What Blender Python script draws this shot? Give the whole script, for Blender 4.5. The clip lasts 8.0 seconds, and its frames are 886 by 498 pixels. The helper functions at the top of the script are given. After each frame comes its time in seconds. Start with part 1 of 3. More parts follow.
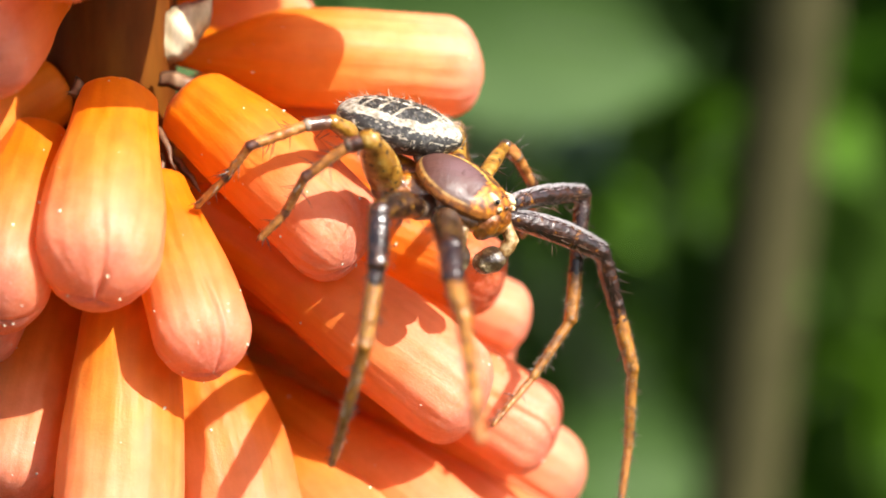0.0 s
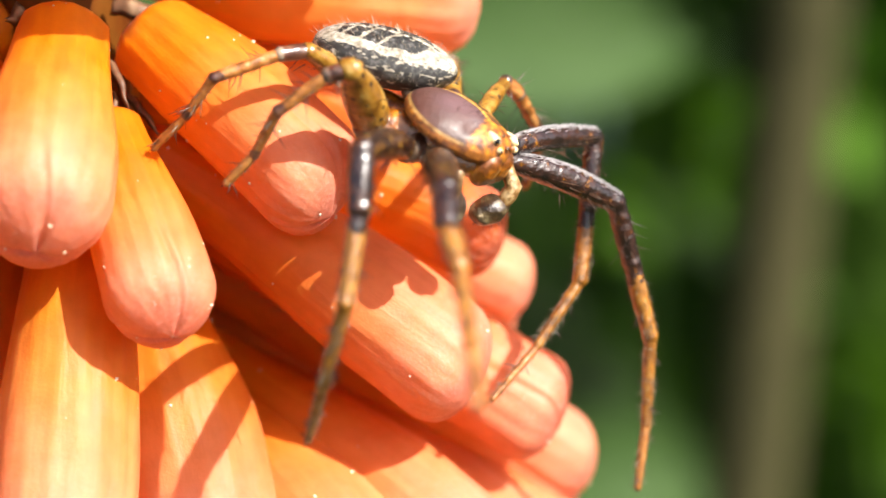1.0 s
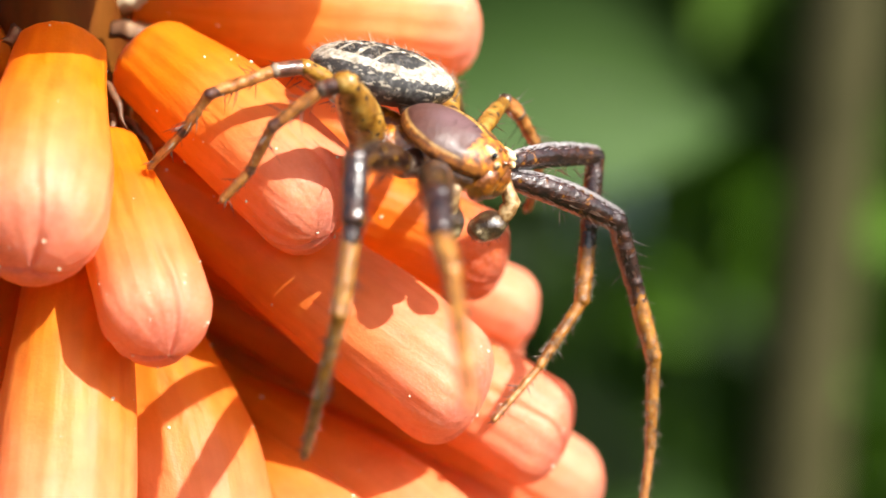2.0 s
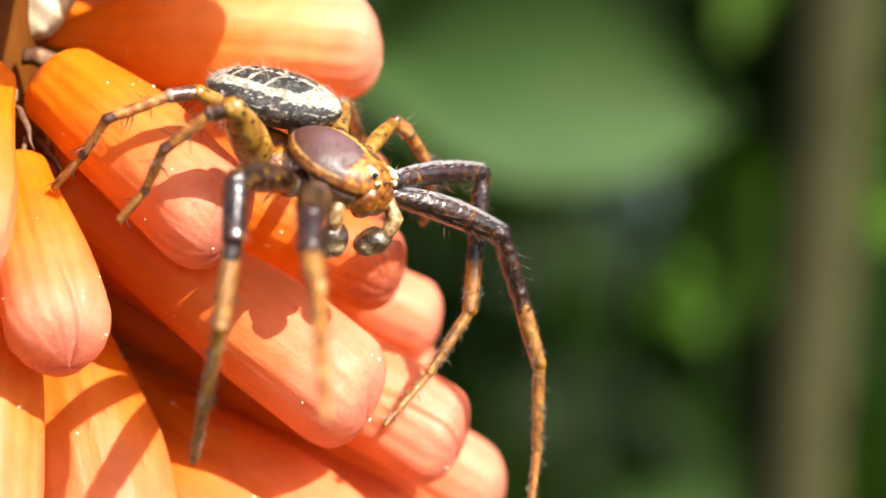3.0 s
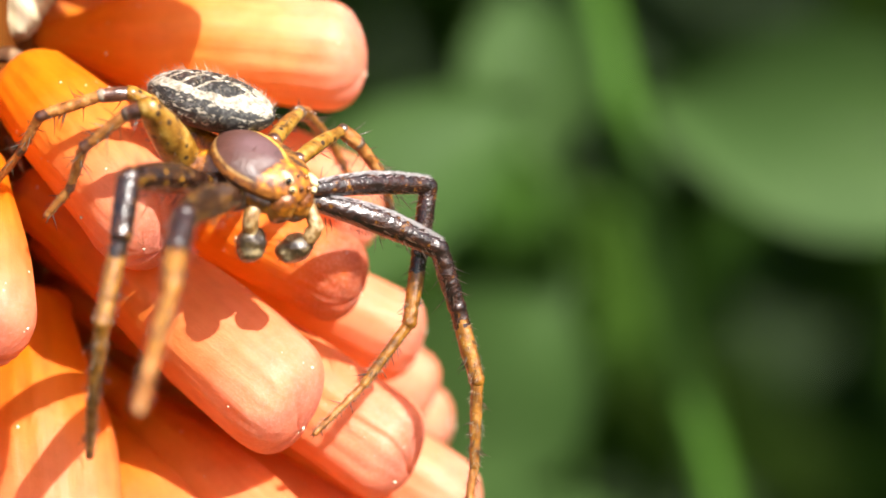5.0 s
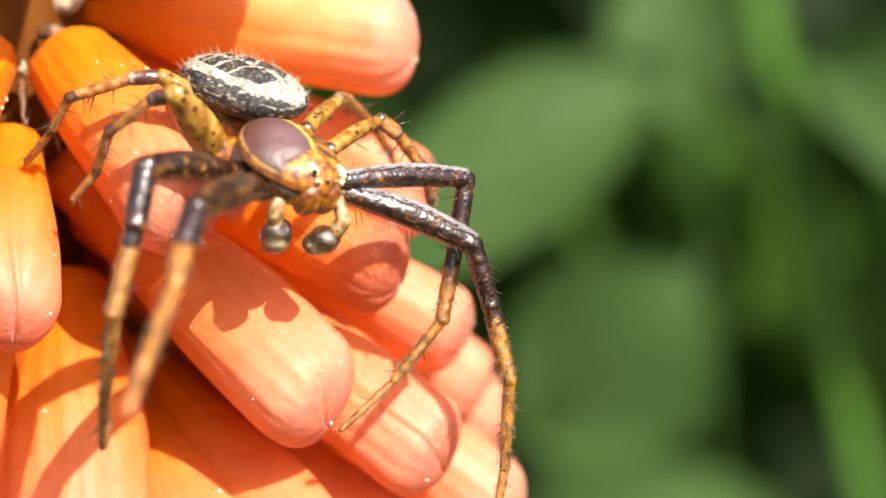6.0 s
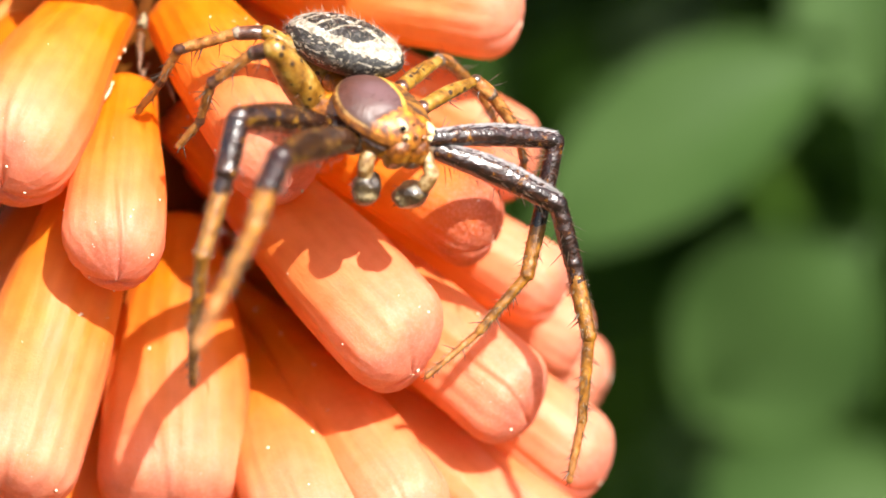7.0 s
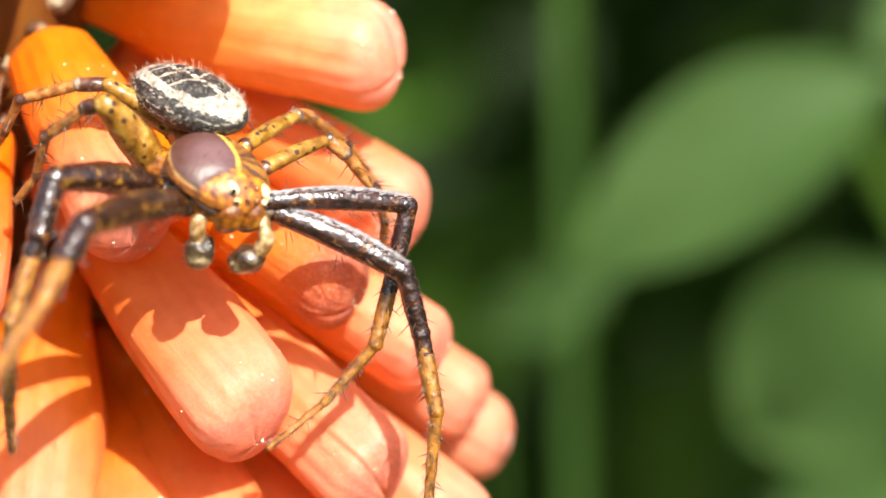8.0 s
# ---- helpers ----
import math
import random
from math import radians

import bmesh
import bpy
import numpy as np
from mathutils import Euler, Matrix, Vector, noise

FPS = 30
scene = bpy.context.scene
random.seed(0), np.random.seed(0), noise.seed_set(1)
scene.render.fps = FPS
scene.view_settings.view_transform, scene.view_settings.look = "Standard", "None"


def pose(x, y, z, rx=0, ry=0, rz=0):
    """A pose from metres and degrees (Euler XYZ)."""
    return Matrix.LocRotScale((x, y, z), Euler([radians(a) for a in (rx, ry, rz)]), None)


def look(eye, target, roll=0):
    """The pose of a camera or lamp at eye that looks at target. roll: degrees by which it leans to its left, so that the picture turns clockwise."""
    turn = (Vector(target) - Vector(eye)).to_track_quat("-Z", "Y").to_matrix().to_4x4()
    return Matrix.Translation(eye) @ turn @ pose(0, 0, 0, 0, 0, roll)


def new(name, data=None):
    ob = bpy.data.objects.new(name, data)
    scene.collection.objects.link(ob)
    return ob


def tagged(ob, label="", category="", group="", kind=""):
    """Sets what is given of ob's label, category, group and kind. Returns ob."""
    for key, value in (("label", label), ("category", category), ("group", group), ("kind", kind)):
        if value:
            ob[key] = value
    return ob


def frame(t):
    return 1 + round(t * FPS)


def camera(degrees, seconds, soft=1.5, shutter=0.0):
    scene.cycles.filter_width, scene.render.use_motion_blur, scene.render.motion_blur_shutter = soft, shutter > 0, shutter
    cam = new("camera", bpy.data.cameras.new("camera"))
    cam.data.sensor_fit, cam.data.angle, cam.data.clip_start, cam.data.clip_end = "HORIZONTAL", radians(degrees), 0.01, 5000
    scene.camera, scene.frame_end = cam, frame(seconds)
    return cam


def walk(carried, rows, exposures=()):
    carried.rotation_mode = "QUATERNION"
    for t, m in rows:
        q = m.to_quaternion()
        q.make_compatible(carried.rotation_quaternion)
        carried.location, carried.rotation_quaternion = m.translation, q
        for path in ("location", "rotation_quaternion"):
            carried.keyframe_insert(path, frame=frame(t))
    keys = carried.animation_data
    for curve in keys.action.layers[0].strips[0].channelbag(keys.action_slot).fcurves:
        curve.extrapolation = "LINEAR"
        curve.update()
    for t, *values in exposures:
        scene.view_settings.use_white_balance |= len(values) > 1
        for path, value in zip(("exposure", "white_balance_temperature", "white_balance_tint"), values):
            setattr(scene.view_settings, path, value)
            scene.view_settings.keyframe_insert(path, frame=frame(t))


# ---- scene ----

MM = 0.001

# ---- camera ----
cam = camera(15.0, 8.0, soft=1.6)
cam.data.dof.use_dof = True
cam.data.dof.aperture_fstop = 25.0

PATH = [
    (0.0, pose(-0.02324, -0.16701, 0.05684, 72.335, -1.748, -7.948)),
    (0.5, pose(-0.02298, -0.15770, 0.05024, 72.362, -1.827, -8.167)),
    (1.0, pose(-0.02049, -0.14713, 0.04631, 72.907, -1.771, -8.214)),
    (1.5, pose(-0.01676, -0.14612, 0.04444, 74.404, -1.441, -7.412)),
    (2.0, pose(-0.01761, -0.14784, 0.04096, 75.131, -1.130, -7.345)),
    (2.2, pose(-0.01447, -0.14889, 0.04275, 74.736, -0.841, -6.960)),
    (3.3, pose(-0.00777, -0.16027, 0.04487, 74.911, -0.252, -5.035)),
    (3.5, pose(-0.00961, -0.16197, 0.04184, 75.539, -0.182, -4.332)),
    (4.0, pose(0.00560, -0.16250, 0.04547, 75.000, 0.000, -0.000)),
    (4.5, pose(0.01229, -0.15878, 0.04491, 75.109, -0.098, 2.059)),
    (4.7, pose(0.01941, -0.15730, 0.04170, 75.933, 0.065, 3.742)),
    (5.8, pose(0.03379, -0.15221, 0.04372, 75.274, -0.346, 8.756)),
    (6.0, pose(0.03651, -0.14988, 0.04412, 74.644, -0.479, 10.102)),
    (6.5, pose(0.04433, -0.14960, 0.03871, 75.136, -0.858, 13.167)),
    (7.0, pose(0.04704, -0.15438, 0.04483, 74.244, -1.256, 15.212)),
    (7.5, pose(0.05285, -0.14899, 0.04941, 73.221, -1.376, 17.584)),
    (8.0, pose(0.06487, -0.13891, 0.04864, 73.258, -1.362, 20.449)),
]
walk(cam, PATH)

# ---- light ----
SUN_WAY = Vector((0.45, -0.46, 0.76)).normalized()   # towards the sun
world = bpy.data.worlds.new("sky")
scene.world = world
world.use_nodes = True
wn = world.node_tree
sky = wn.nodes.new("ShaderNodeTexSky")
sky.sky_type, sky.sun_disc = "NISHITA", False
sky.dust_density, sky.ozone_density = 5.0, 0.4
sky.sun_elevation = math.asin(SUN_WAY.z)
sky.sun_rotation = math.atan2(SUN_WAY.x, SUN_WAY.y)
wn.links.new(sky.outputs["Color"], wn.nodes["Background"].inputs["Color"])
wn.nodes["Background"].inputs["Strength"].default_value = 0.055
sun_data = bpy.data.lights.new("sun", "SUN")
sun_data.energy, sun_data.angle, sun_data.color = 3.1, radians(0.53), (1.0, 0.965, 0.9)
sun = new("sun", sun_data)
sun.matrix_world = look(SUN_WAY * 2.0, (0, 0, 0))
scene.view_settings.exposure = 2.03


# ---- materials ----
def material(name, rough=0.5):
    m = bpy.data.materials.new(name)
    m.use_nodes = True
    b = m.node_tree.nodes["Principled BSDF"]
    b.inputs["Roughness"].default_value = rough
    return m, m.node_tree, b


def node(tree, kind, **values):
    n = tree.nodes.new(kind)
    for key, value in values.items():
        if key in n.inputs:
            n.inputs[key].default_value = value
    return n


def ramp(tree, source, stops):
    r = tree.nodes.new("ShaderNodeValToRGB")
    e = r.color_ramp.elements
    while len(e) < len(stops):
        e.new(0.5)
    for el, (p, c) in zip(e, stops):
        el.position, el.color = p, (*c, 1)
    tree.links.new(source, r.inputs["Fac"])
    return r.outputs["Color"]


def mix(tree, kind, fac, a, b):
    n = tree.nodes.new("ShaderNodeMix")
    n.data_type, n.blend_type = "RGBA", kind
    for value, socket in ((fac, n.inputs[0]), (a, n.inputs[6]), (b, n.inputs[7])):
        if isinstance(value, bpy.types.NodeSocket):
            tree.links.new(value, socket)
        elif isinstance(value, (int, float)):
            socket.default_value = value
        else:
            socket.default_value = (*value, 1)
    return n.outputs[2]


def coords(tree, output="Object", scale=(1, 1, 1)):
    c = tree.nodes.new("ShaderNodeTexCoord")
    m = tree.nodes.new("ShaderNodeMapping")
    m.inputs["Scale"].default_value = scale
    tree.links.new(c.outputs[output], m.inputs["Vector"])
    return m.outputs["Vector"]


def noise_of(tree, vector, scale, detail=3.0, rough=0.55, distort=0.0):
    n = node(tree, "ShaderNodeTexNoise", Scale=scale, Detail=detail, Roughness=rough, Distortion=distort)
    tree.links.new(vector, n.inputs["Vector"])
    return n.outputs["Fac"]


def bump(tree, bsdf, height, strength, distance):
    b = node(tree, "ShaderNodeBump", Strength=strength, Distance=distance)
    tree.links.new(height, b.inputs["Height"])
    tree.links.new(b.outputs["Normal"], bsdf.inputs["Normal"])


def petal_material(name="petal", base=(0.68, 0.172, 0.001), mid=(0.73, 0.2, 0.028), late=(0.77, 0.233, 0.092), tip=(0.79, 0.265, 0.155), point=(0.56, 0.2, 0.15)):
    """Waxy orange, paler and pinker towards the tip, with fine veins along it and a mealy bloom at the tip."""
    m, t, b = material(name, 0.48)

    def calc(kind, *values):
        n = t.nodes.new("ShaderNodeMath")
        n.operation = kind
        for socket, value in zip(n.inputs, values):
            if isinstance(value, (int, float)):
                socket.default_value = value
            else:
                t.links.new(value, socket)
        return n.outputs[0]

    def carried(layer):
        n = t.nodes.new("ShaderNodeAttribute")
        n.attribute_name = layer
        return n.outputs["Fac"]

    along, ridge = carried("along"), carried("ridge")
    blotch = noise_of(t, coords(t), 330, 3)
    place = calc("ADD", along, calc("MULTIPLY", calc("SUBTRACT", blotch, 0.5), 0.3))
    col = ramp(t, place, [(0.0, (0.16, 0.035, 0.012)), (0.06, base), (0.25, base), (0.5, mid), (0.75, late), (0.91, tip), (1.03, point)])
    veins = noise_of(t, coords(t, "Object", (1, 1, 0.05)), 1700, 4)
    col = mix(t, "OVERLAY", 0.34, col, ramp(t, veins, [(0.3, (0.3, 0.33, 0.3)), (0.7, (0.68, 0.68, 0.68))]))
    col = mix(t, "MULTIPLY", 1.0, col, ramp(t, noise_of(t, coords(t), 900, 4), [(0.28, (0.86, 0.8, 0.74)), (0.6, (1, 1, 1))]))
    info = t.nodes.new("ShaderNodeObjectInfo")
    col = mix(t, "MULTIPLY", 1.0, col, ramp(t, info.outputs["Random"], [(0, (1.0, 0.92, 0.88)), (1, (1.0, 1.08, 1.08))]))
    meal = noise_of(t, coords(t), 5200, 3, 0.7)
    late_part = ramp(t, along, [(0.72, (0, 0, 0)), (0.98, (1, 1, 1))])
    bloom = mix(t, "MULTIPLY", 1.0, late_part, ramp(t, meal, [(0.46, (0, 0, 0)), (0.66, (0.55, 0.55, 0.55))]))
    col = mix(t, "MIX", bloom, col, (0.76, 0.36, 0.25))
    col = mix(t, "MIX", calc("MULTIPLY", ridge, 0.35), col, (0.72, 0.46, 0.34))
    t.links.new(col, b.inputs["Base Color"])
    b.inputs["Sheen Tint"].default_value = (1.0, 0.88, 0.84, 1.0)
    b.inputs["Sheen Weight"].default_value = 0.02
    b.inputs["Sheen Roughness"].default_value = 0.4
    b.inputs["Subsurface Weight"].default_value = 0.05
    b.inputs["Subsurface Radius"].default_value = (0.8, 0.35, 0.1)
    b.inputs["Subsurface Scale"].default_value = 0.0006
    b.inputs["Specular IOR Level"].default_value = 0.32
    relief = calc("ADD", calc("ADD", veins, calc("MULTIPLY", meal, 0.5)), calc("MULTIPLY", noise_of(t, coords(t, "Object", (1, 1, 0.35)), 620, 3), 2.0))
    bump(t, b, relief, 0.4, 0.00016)
    # the thin wall lets the sun into the hollow floret
    glow = node(t, "ShaderNodeBsdfTranslucent")
    t.links.new(mix(t, "MIX", 0.65, col, (1.0, 0.42, 0.06)), glow.inputs["Color"])
    both = node(t, "ShaderNodeMixShader", Fac=0.4)
    t.links.new(b.outputs[0], both.inputs[1])
    t.links.new(glow.outputs[0], both.inputs[2])
    t.links.new(both.outputs[0], t.nodes["Material Output"].inputs["Surface"])
    return m


def plain(name, colours, scale, rough, spec=0.5, strength=0.2, distance=0.00003, stretch=(1, 1, 1), coat=0.0, dots=0, sheen=0.0, coarse=False):
    """Colours blended by noise at two scales, with a fine relief."""
    m, t, b = material(name, rough)
    v = coords(t, "Object", stretch)
    n1, n2 = noise_of(t, v, scale, 4), noise_of(t, v, scale * 5, 3)
    col = ramp(t, n1, [(0.3 + 0.4 * i / max(1, len(colours) - 1), c) for i, c in enumerate(colours)])
    col = mix(t, "OVERLAY", 0.35, col, ramp(t, n2, [(0.3, (0.3, 0.3, 0.3)), (0.7, (0.7, 0.7, 0.7))]))
    if dots:
        vor = node(t, "ShaderNodeTexVoronoi", Scale=dots)
        t.links.new(v, vor.inputs["Vector"])
        col = mix(t, "MIX", ramp(t, vor.outputs["Distance"], [(0.2, (1, 1, 1)), (0.3, (0, 0, 0))]), col, (0.03, 0.013, 0.006))
    t.links.new(col, b.inputs["Base Color"])
    b.inputs["Specular IOR Level"].default_value = spec
    b.inputs["Coat Weight"].default_value = coat
    b.inputs["Sheen Weight"].default_value = sheen
    b.inputs["Sheen Roughness"].default_value = 0.3
    b.inputs["Coat Roughness"].default_value = 0.08
    b.inputs["Coat IOR"].default_value = 1.6
    bump(t, b, noise_of(t, v, scale * 1.7, 2) if coarse else n2, strength, distance)
    return m


def carapace_material():
    """A purple-brown shield, a yellow line along its margin, an amber head with pale streaks."""
    m, t, b = material("carapace", 0.55)
    v = coords(t, "Object", (1000, 1000, 1000))      # millimetres
    fine, broad = noise_of(t, v, 2.6, 4), noise_of(t, v, 0.8, 3)
    sep = t.nodes.new("ShaderNodeSeparateXYZ")
    t.links.new(v, sep.inputs[0])

    def calc(kind, *values):
        n = t.nodes.new("ShaderNodeMath")
        n.operation = kind
        for socket, value in zip(n.inputs, values):
            if isinstance(value, (int, float)):
                socket.default_value = value
            else:
                t.links.new(value, socket)
        return n.outputs[0]

    wob = calc("MULTIPLY", calc("SUBTRACT", fine, 0.5), 0.5)
    x, y = sep.outputs["X"], sep.outputs["Y"]
    side = calc("ADD", calc("SUBTRACT", 0.6, calc("MULTIPLY", calc("MAXIMUM", calc("MULTIPLY", y, -1.0), 0.0), 0.3)), calc("MULTIPLY", wob, 0.35))
    off = calc("SUBTRACT", x, side)
    shield = ramp(t, broad, [(0.3, (0.03, 0.008, 0.004)), (0.5, (0.055, 0.016, 0.009)), (0.7, (0.08, 0.03, 0.022))])
    # shield paler and greyer towards its middle, with an uneven border
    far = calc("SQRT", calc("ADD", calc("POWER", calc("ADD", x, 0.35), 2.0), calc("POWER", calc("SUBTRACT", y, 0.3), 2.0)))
    ragged = calc("ADD", far, calc("MULTIPLY", calc("SUBTRACT", broad, 0.5), 1.6))
    shield = mix(t, "MIX", ramp(t, calc("MULTIPLY", ragged, 0.5), [(0.15, (1, 1, 1)), (0.85, (0, 0, 0))]), shield, (0.105, 0.05, 0.052))
    amber = ramp(t, fine, [(0.32, (0.05, 0.011, 0.0005)), (0.47, (0.2, 0.054, 0.001)), (0.6, (0.42, 0.145, 0.002)), (0.75, (0.55, 0.26, 0.02))])
    spoke = node(t, "ShaderNodeTexNoise", Scale=5.0, Detail=2.0)
    reach = t.nodes.new("ShaderNodeCombineXYZ")
    t.links.new(calc("ARCTAN2", calc("ADD", y, 0.3), calc("SUBTRACT", x, 0.1)), reach.inputs[0])
    t.links.new(calc("MULTIPLY", fine, 0.25), reach.inputs[1])
    t.links.new(reach.outputs[0], spoke.inputs["Vector"])
    streaked = ramp(t, spoke.outputs["Fac"], [(0.4, (0.035, 0.01, 0.002)), (0.52, (0.14, 0.05, 0.005)), (0.66, (0.3, 0.13, 0.012))])
    flank = ramp(t, fine, [(0.35, (0.06, 0.014, 0.001)), (0.5, (0.19, 0.052, 0.001)), (0.68, (0.36, 0.13, 0.004))])
    yellow = ramp(t, fine, [(0.3, (0.36, 0.17, 0.012)), (0.7, (0.6, 0.38, 0.07))])
    col = mix(t, "MIX", ramp(t, calc("ADD", off, 0.5), [(0.46, (0, 0, 0)), (0.56, (1, 1, 1))]), shield, streaked)
    col = mix(t, "MIX", ramp(t, calc("ABSOLUTE", off), [(0.08, (1, 1, 1)), (0.17, (0, 0, 0))]), col, yellow)
    head = calc("ADD", calc("ADD", calc("MULTIPLY", y, -1.0), wob), calc("MULTIPLY", calc("ABSOLUTE", x), -0.25))
    col = mix(t, "MIX", ramp(t, head, [(0.9, (0, 0, 0)), (1.0, (1, 1, 1))]), col, amber)
    level = calc("ADD", sep.outputs["Z"], calc("MULTIPLY", wob, 0.15))
    col = mix(t, "MIX", ramp(t, calc("SUBTRACT", level, 0.3), [(0.0, (1, 1, 1)), (0.06, (0, 0, 0))]), col, flank)
    rim = calc("ABSOLUTE", calc("SUBTRACT", level, 0.34))
    back = ramp(t, calc("ADD", y, 2.0), [(0.5, (0, 0, 0)), (0.9, (1, 1, 1))])
    line = mix(t, "MULTIPLY", 1.0, ramp(t, rim, [(0.045, (1, 1, 1)), (0.09, (0, 0, 0))]), back)
    tan = ramp(t, fine, [(0.35, (0.16, 0.07, 0.012)), (0.7, (0.45, 0.27, 0.08))])
    col = mix(t, "MIX", line, col, tan)
    t.links.new(col, b.inputs["Base Color"])
    b.inputs["Specular IOR Level"].default_value = 0.7
    b.inputs["Coat Weight"].default_value = 0.08
    b.inputs["Coat Roughness"].default_value = 0.3
    bump(t, b, noise_of(t, v, 5.5, 4), 0.8, 0.00006)
    return m


def leaf_material(name, dark, light):
    m, t, b = material(name, 0.6)
    b.inputs["Specular IOR Level"].default_value = 0.12
    v = coords(t)
    col = ramp(t, noise_of(t, v, 45, 4), [(0.3, dark), (0.7, light)])
    geo = t.nodes.new("ShaderNodeNewGeometry")
    col = mix(t, "MULTIPLY", 1.0, col, ramp(t, geo.outputs["Random Per Island"], [(0, (0.6, 0.7, 0.6)), (1, (1.15, 1.1, 1.0))]))
    t.links.new(col, b.inputs["Base Color"])
    tr = node(t, "ShaderNodeBsdfTranslucent")
    t.links.new(col, tr.inputs["Color"])
    ms = node(t, "ShaderNodeMixShader", Fac=0.3)
    t.links.new(b.outputs[0], ms.inputs[1])
    t.links.new(tr.outputs[0], ms.inputs[2])
    t.links.new(ms.outputs[0], t.nodes["Material Output"].inputs["Surface"])
    bump(t, b, noise_of(t, v, 400, 3), 0.3, 0.0004)
    return m


PETAL = petal_material()
PETAL_DARK = petal_material("darkened_petal", mid=(0.7, 0.175, 0.006), late=(0.72, 0.17, 0.014), tip=(0.58, 0.12, 0.035), point=(0.28, 0.07, 0.05))
PETAL_PALE = petal_material("pale_petal", (0.66, 0.165, 0.002), (0.73, 0.23, 0.04), (0.8, 0.34, 0.14), (0.8, 0.32, 0.19), (0.6, 0.24, 0.18))
BRACT_PALE = plain("pale_bract", [(0.2, 0.13, 0.06), (0.5, 0.4, 0.24), (0.66, 0.58, 0.42)], 700, 0.5, stretch=(1, 1, 0.25), strength=0.6)
STEM = plain("flower_stem", [(0.065, 0.014, 0.001), (0.105, 0.028, 0.002), (0.14, 0.05, 0.004)], 300, 0.6, 0.15, stretch=(1, 1, 0.2))
BRACT = plain("bract", [(0.06, 0.022, 0.008), (0.13, 0.06, 0.025), (0.3, 0.2, 0.11)], 700, 0.6, stretch=(1, 1, 0.25), strength=0.6)
DARK_LEG = plain("dark_leg", [(0.005, 0.002, 0.002), (0.011, 0.004, 0.003), (0.02, 0.006, 0.004), (0.035, 0.01, 0.005), (0.16, 0.062, 0.005)], 1900, 0.27, 1.0, strength=0.9, distance=0.00009, sheen=0.08, coarse=True)
DARK_LEG_MOTTLED = plain("mottled_dark_leg", [(0.006, 0.003, 0.002), (0.014, 0.005, 0.003), (0.026, 0.009, 0.004), (0.05, 0.018, 0.004), (0.24, 0.12, 0.014)], 1700, 0.24, 1.0, strength=0.9, distance=0.00009, coarse=True)
AMBER_LEG = plain("amber_leg", [(0.07, 0.022, 0.002), (0.24, 0.088, 0.007), (0.4, 0.18, 0.025)], 1900, 0.3, 0.6, coat=0.5, strength=1.0, distance=0.00006)
YELLOW_LEG = plain("yellow_leg", [(0.07, 0.024, 0.002), (0.18, 0.078, 0.007), (0.27, 0.14, 0.02), (0.42, 0.27, 0.08)], 1300, 0.33, 0.6, strength=0.7, dots=1700, coat=0.1)
PALE_LEG = plain("pale_leg", [(0.1, 0.032, 0.006), (0.3, 0.11, 0.022), (0.46, 0.22, 0.07)], 1700, 0.33, 0.6, strength=0.8, distance=0.00005)
JOINT = plain("joint", [(0.016, 0.006, 0.004), (0.055, 0.019, 0.011), (0.17, 0.075, 0.04)], 1300, 0.3, 0.8, strength=0.5)
KNOB = plain("knob", [(0.02, 0.011, 0.008), (0.075, 0.045, 0.03), (0.28, 0.21, 0.15)], 1300, 0.28, 0.7, strength=0.6)
CARAPACE = carapace_material()
HEAD = plain("head", [(0.035, 0.008, 0.0005), (0.15, 0.038, 0.001), (0.32, 0.1, 0.002), (0.5, 0.22, 0.012)], 1300, 0.3, 0.8, coat=0.6, strength=1.0, distance=0.00008)
ABDOMEN_BLACK = plain("abdomen_black", [(0.005, 0.005, 0.005), (0.014, 0.013, 0.012), (0.09, 0.085, 0.08)], 3600, 0.45, strength=1.0, distance=0.00006)
ABDOMEN_WHITE = plain("abdomen_white", [(0.13, 0.1, 0.06), (0.31, 0.28, 0.22), (0.52, 0.49, 0.43)], 3600, 0.5, strength=1.0, distance=0.00006)
ABDOMEN_BELLY = plain("abdomen_belly", [(0.03, 0.018, 0.012), (0.09, 0.055, 0.035)], 1500, 0.5)
PALP = plain("palp", [(0.05, 0.02, 0.005), (0.22, 0.11, 0.03), (0.52, 0.38, 0.2)], 1800, 0.3, 0.8, strength=1.0, distance=0.00007)
PALP_DARK = plain("palp_dark", [(0.008, 0.004, 0.002), (0.03, 0.015, 0.007), (0.09, 0.058, 0.025), (0.34, 0.26, 0.14)], 1500, 0.28, 0.9, strength=1.0, distance=0.00008, coat=0.5)
EYE_RING = plain("eye_ring", [(0.5, 0.34, 0.12), (0.72, 0.6, 0.38)], 1500, 0.25)
EYE = plain("eye", [(0.003, 0.003, 0.003), (0.006, 0.006, 0.006)], 800, 0.06, 0.8)
DARK_HAIR = plain("dark_hair", [(0.02, 0.011, 0.006), (0.09, 0.055, 0.03)], 900, 0.3, 0.7)
PALE_HAIR = plain("pale_hair", [(0.25, 0.19, 0.12), (0.4, 0.34, 0.25)], 900, 0.4)
# pale hair colour that imitates the bright highlight on the femora
HIGHLIGHT_HAIR = plain("highlight_hair", [(0.24, 0.22, 0.22), (0.5, 0.47, 0.48)], 2600, 0.35, 0.8)
POLLEN = plain("pollen", [(0.6, 0.52, 0.34), (0.8, 0.75, 0.58)], 2000, 0.45)
LEAF = leaf_material("leaf", (0.029, 0.064, 0.015), (0.045, 0.087, 0.025))
LEAF_DEEP = leaf_material("deep_leaf", (0.036, 0.083, 0.01), (0.065, 0.127, 0.018))
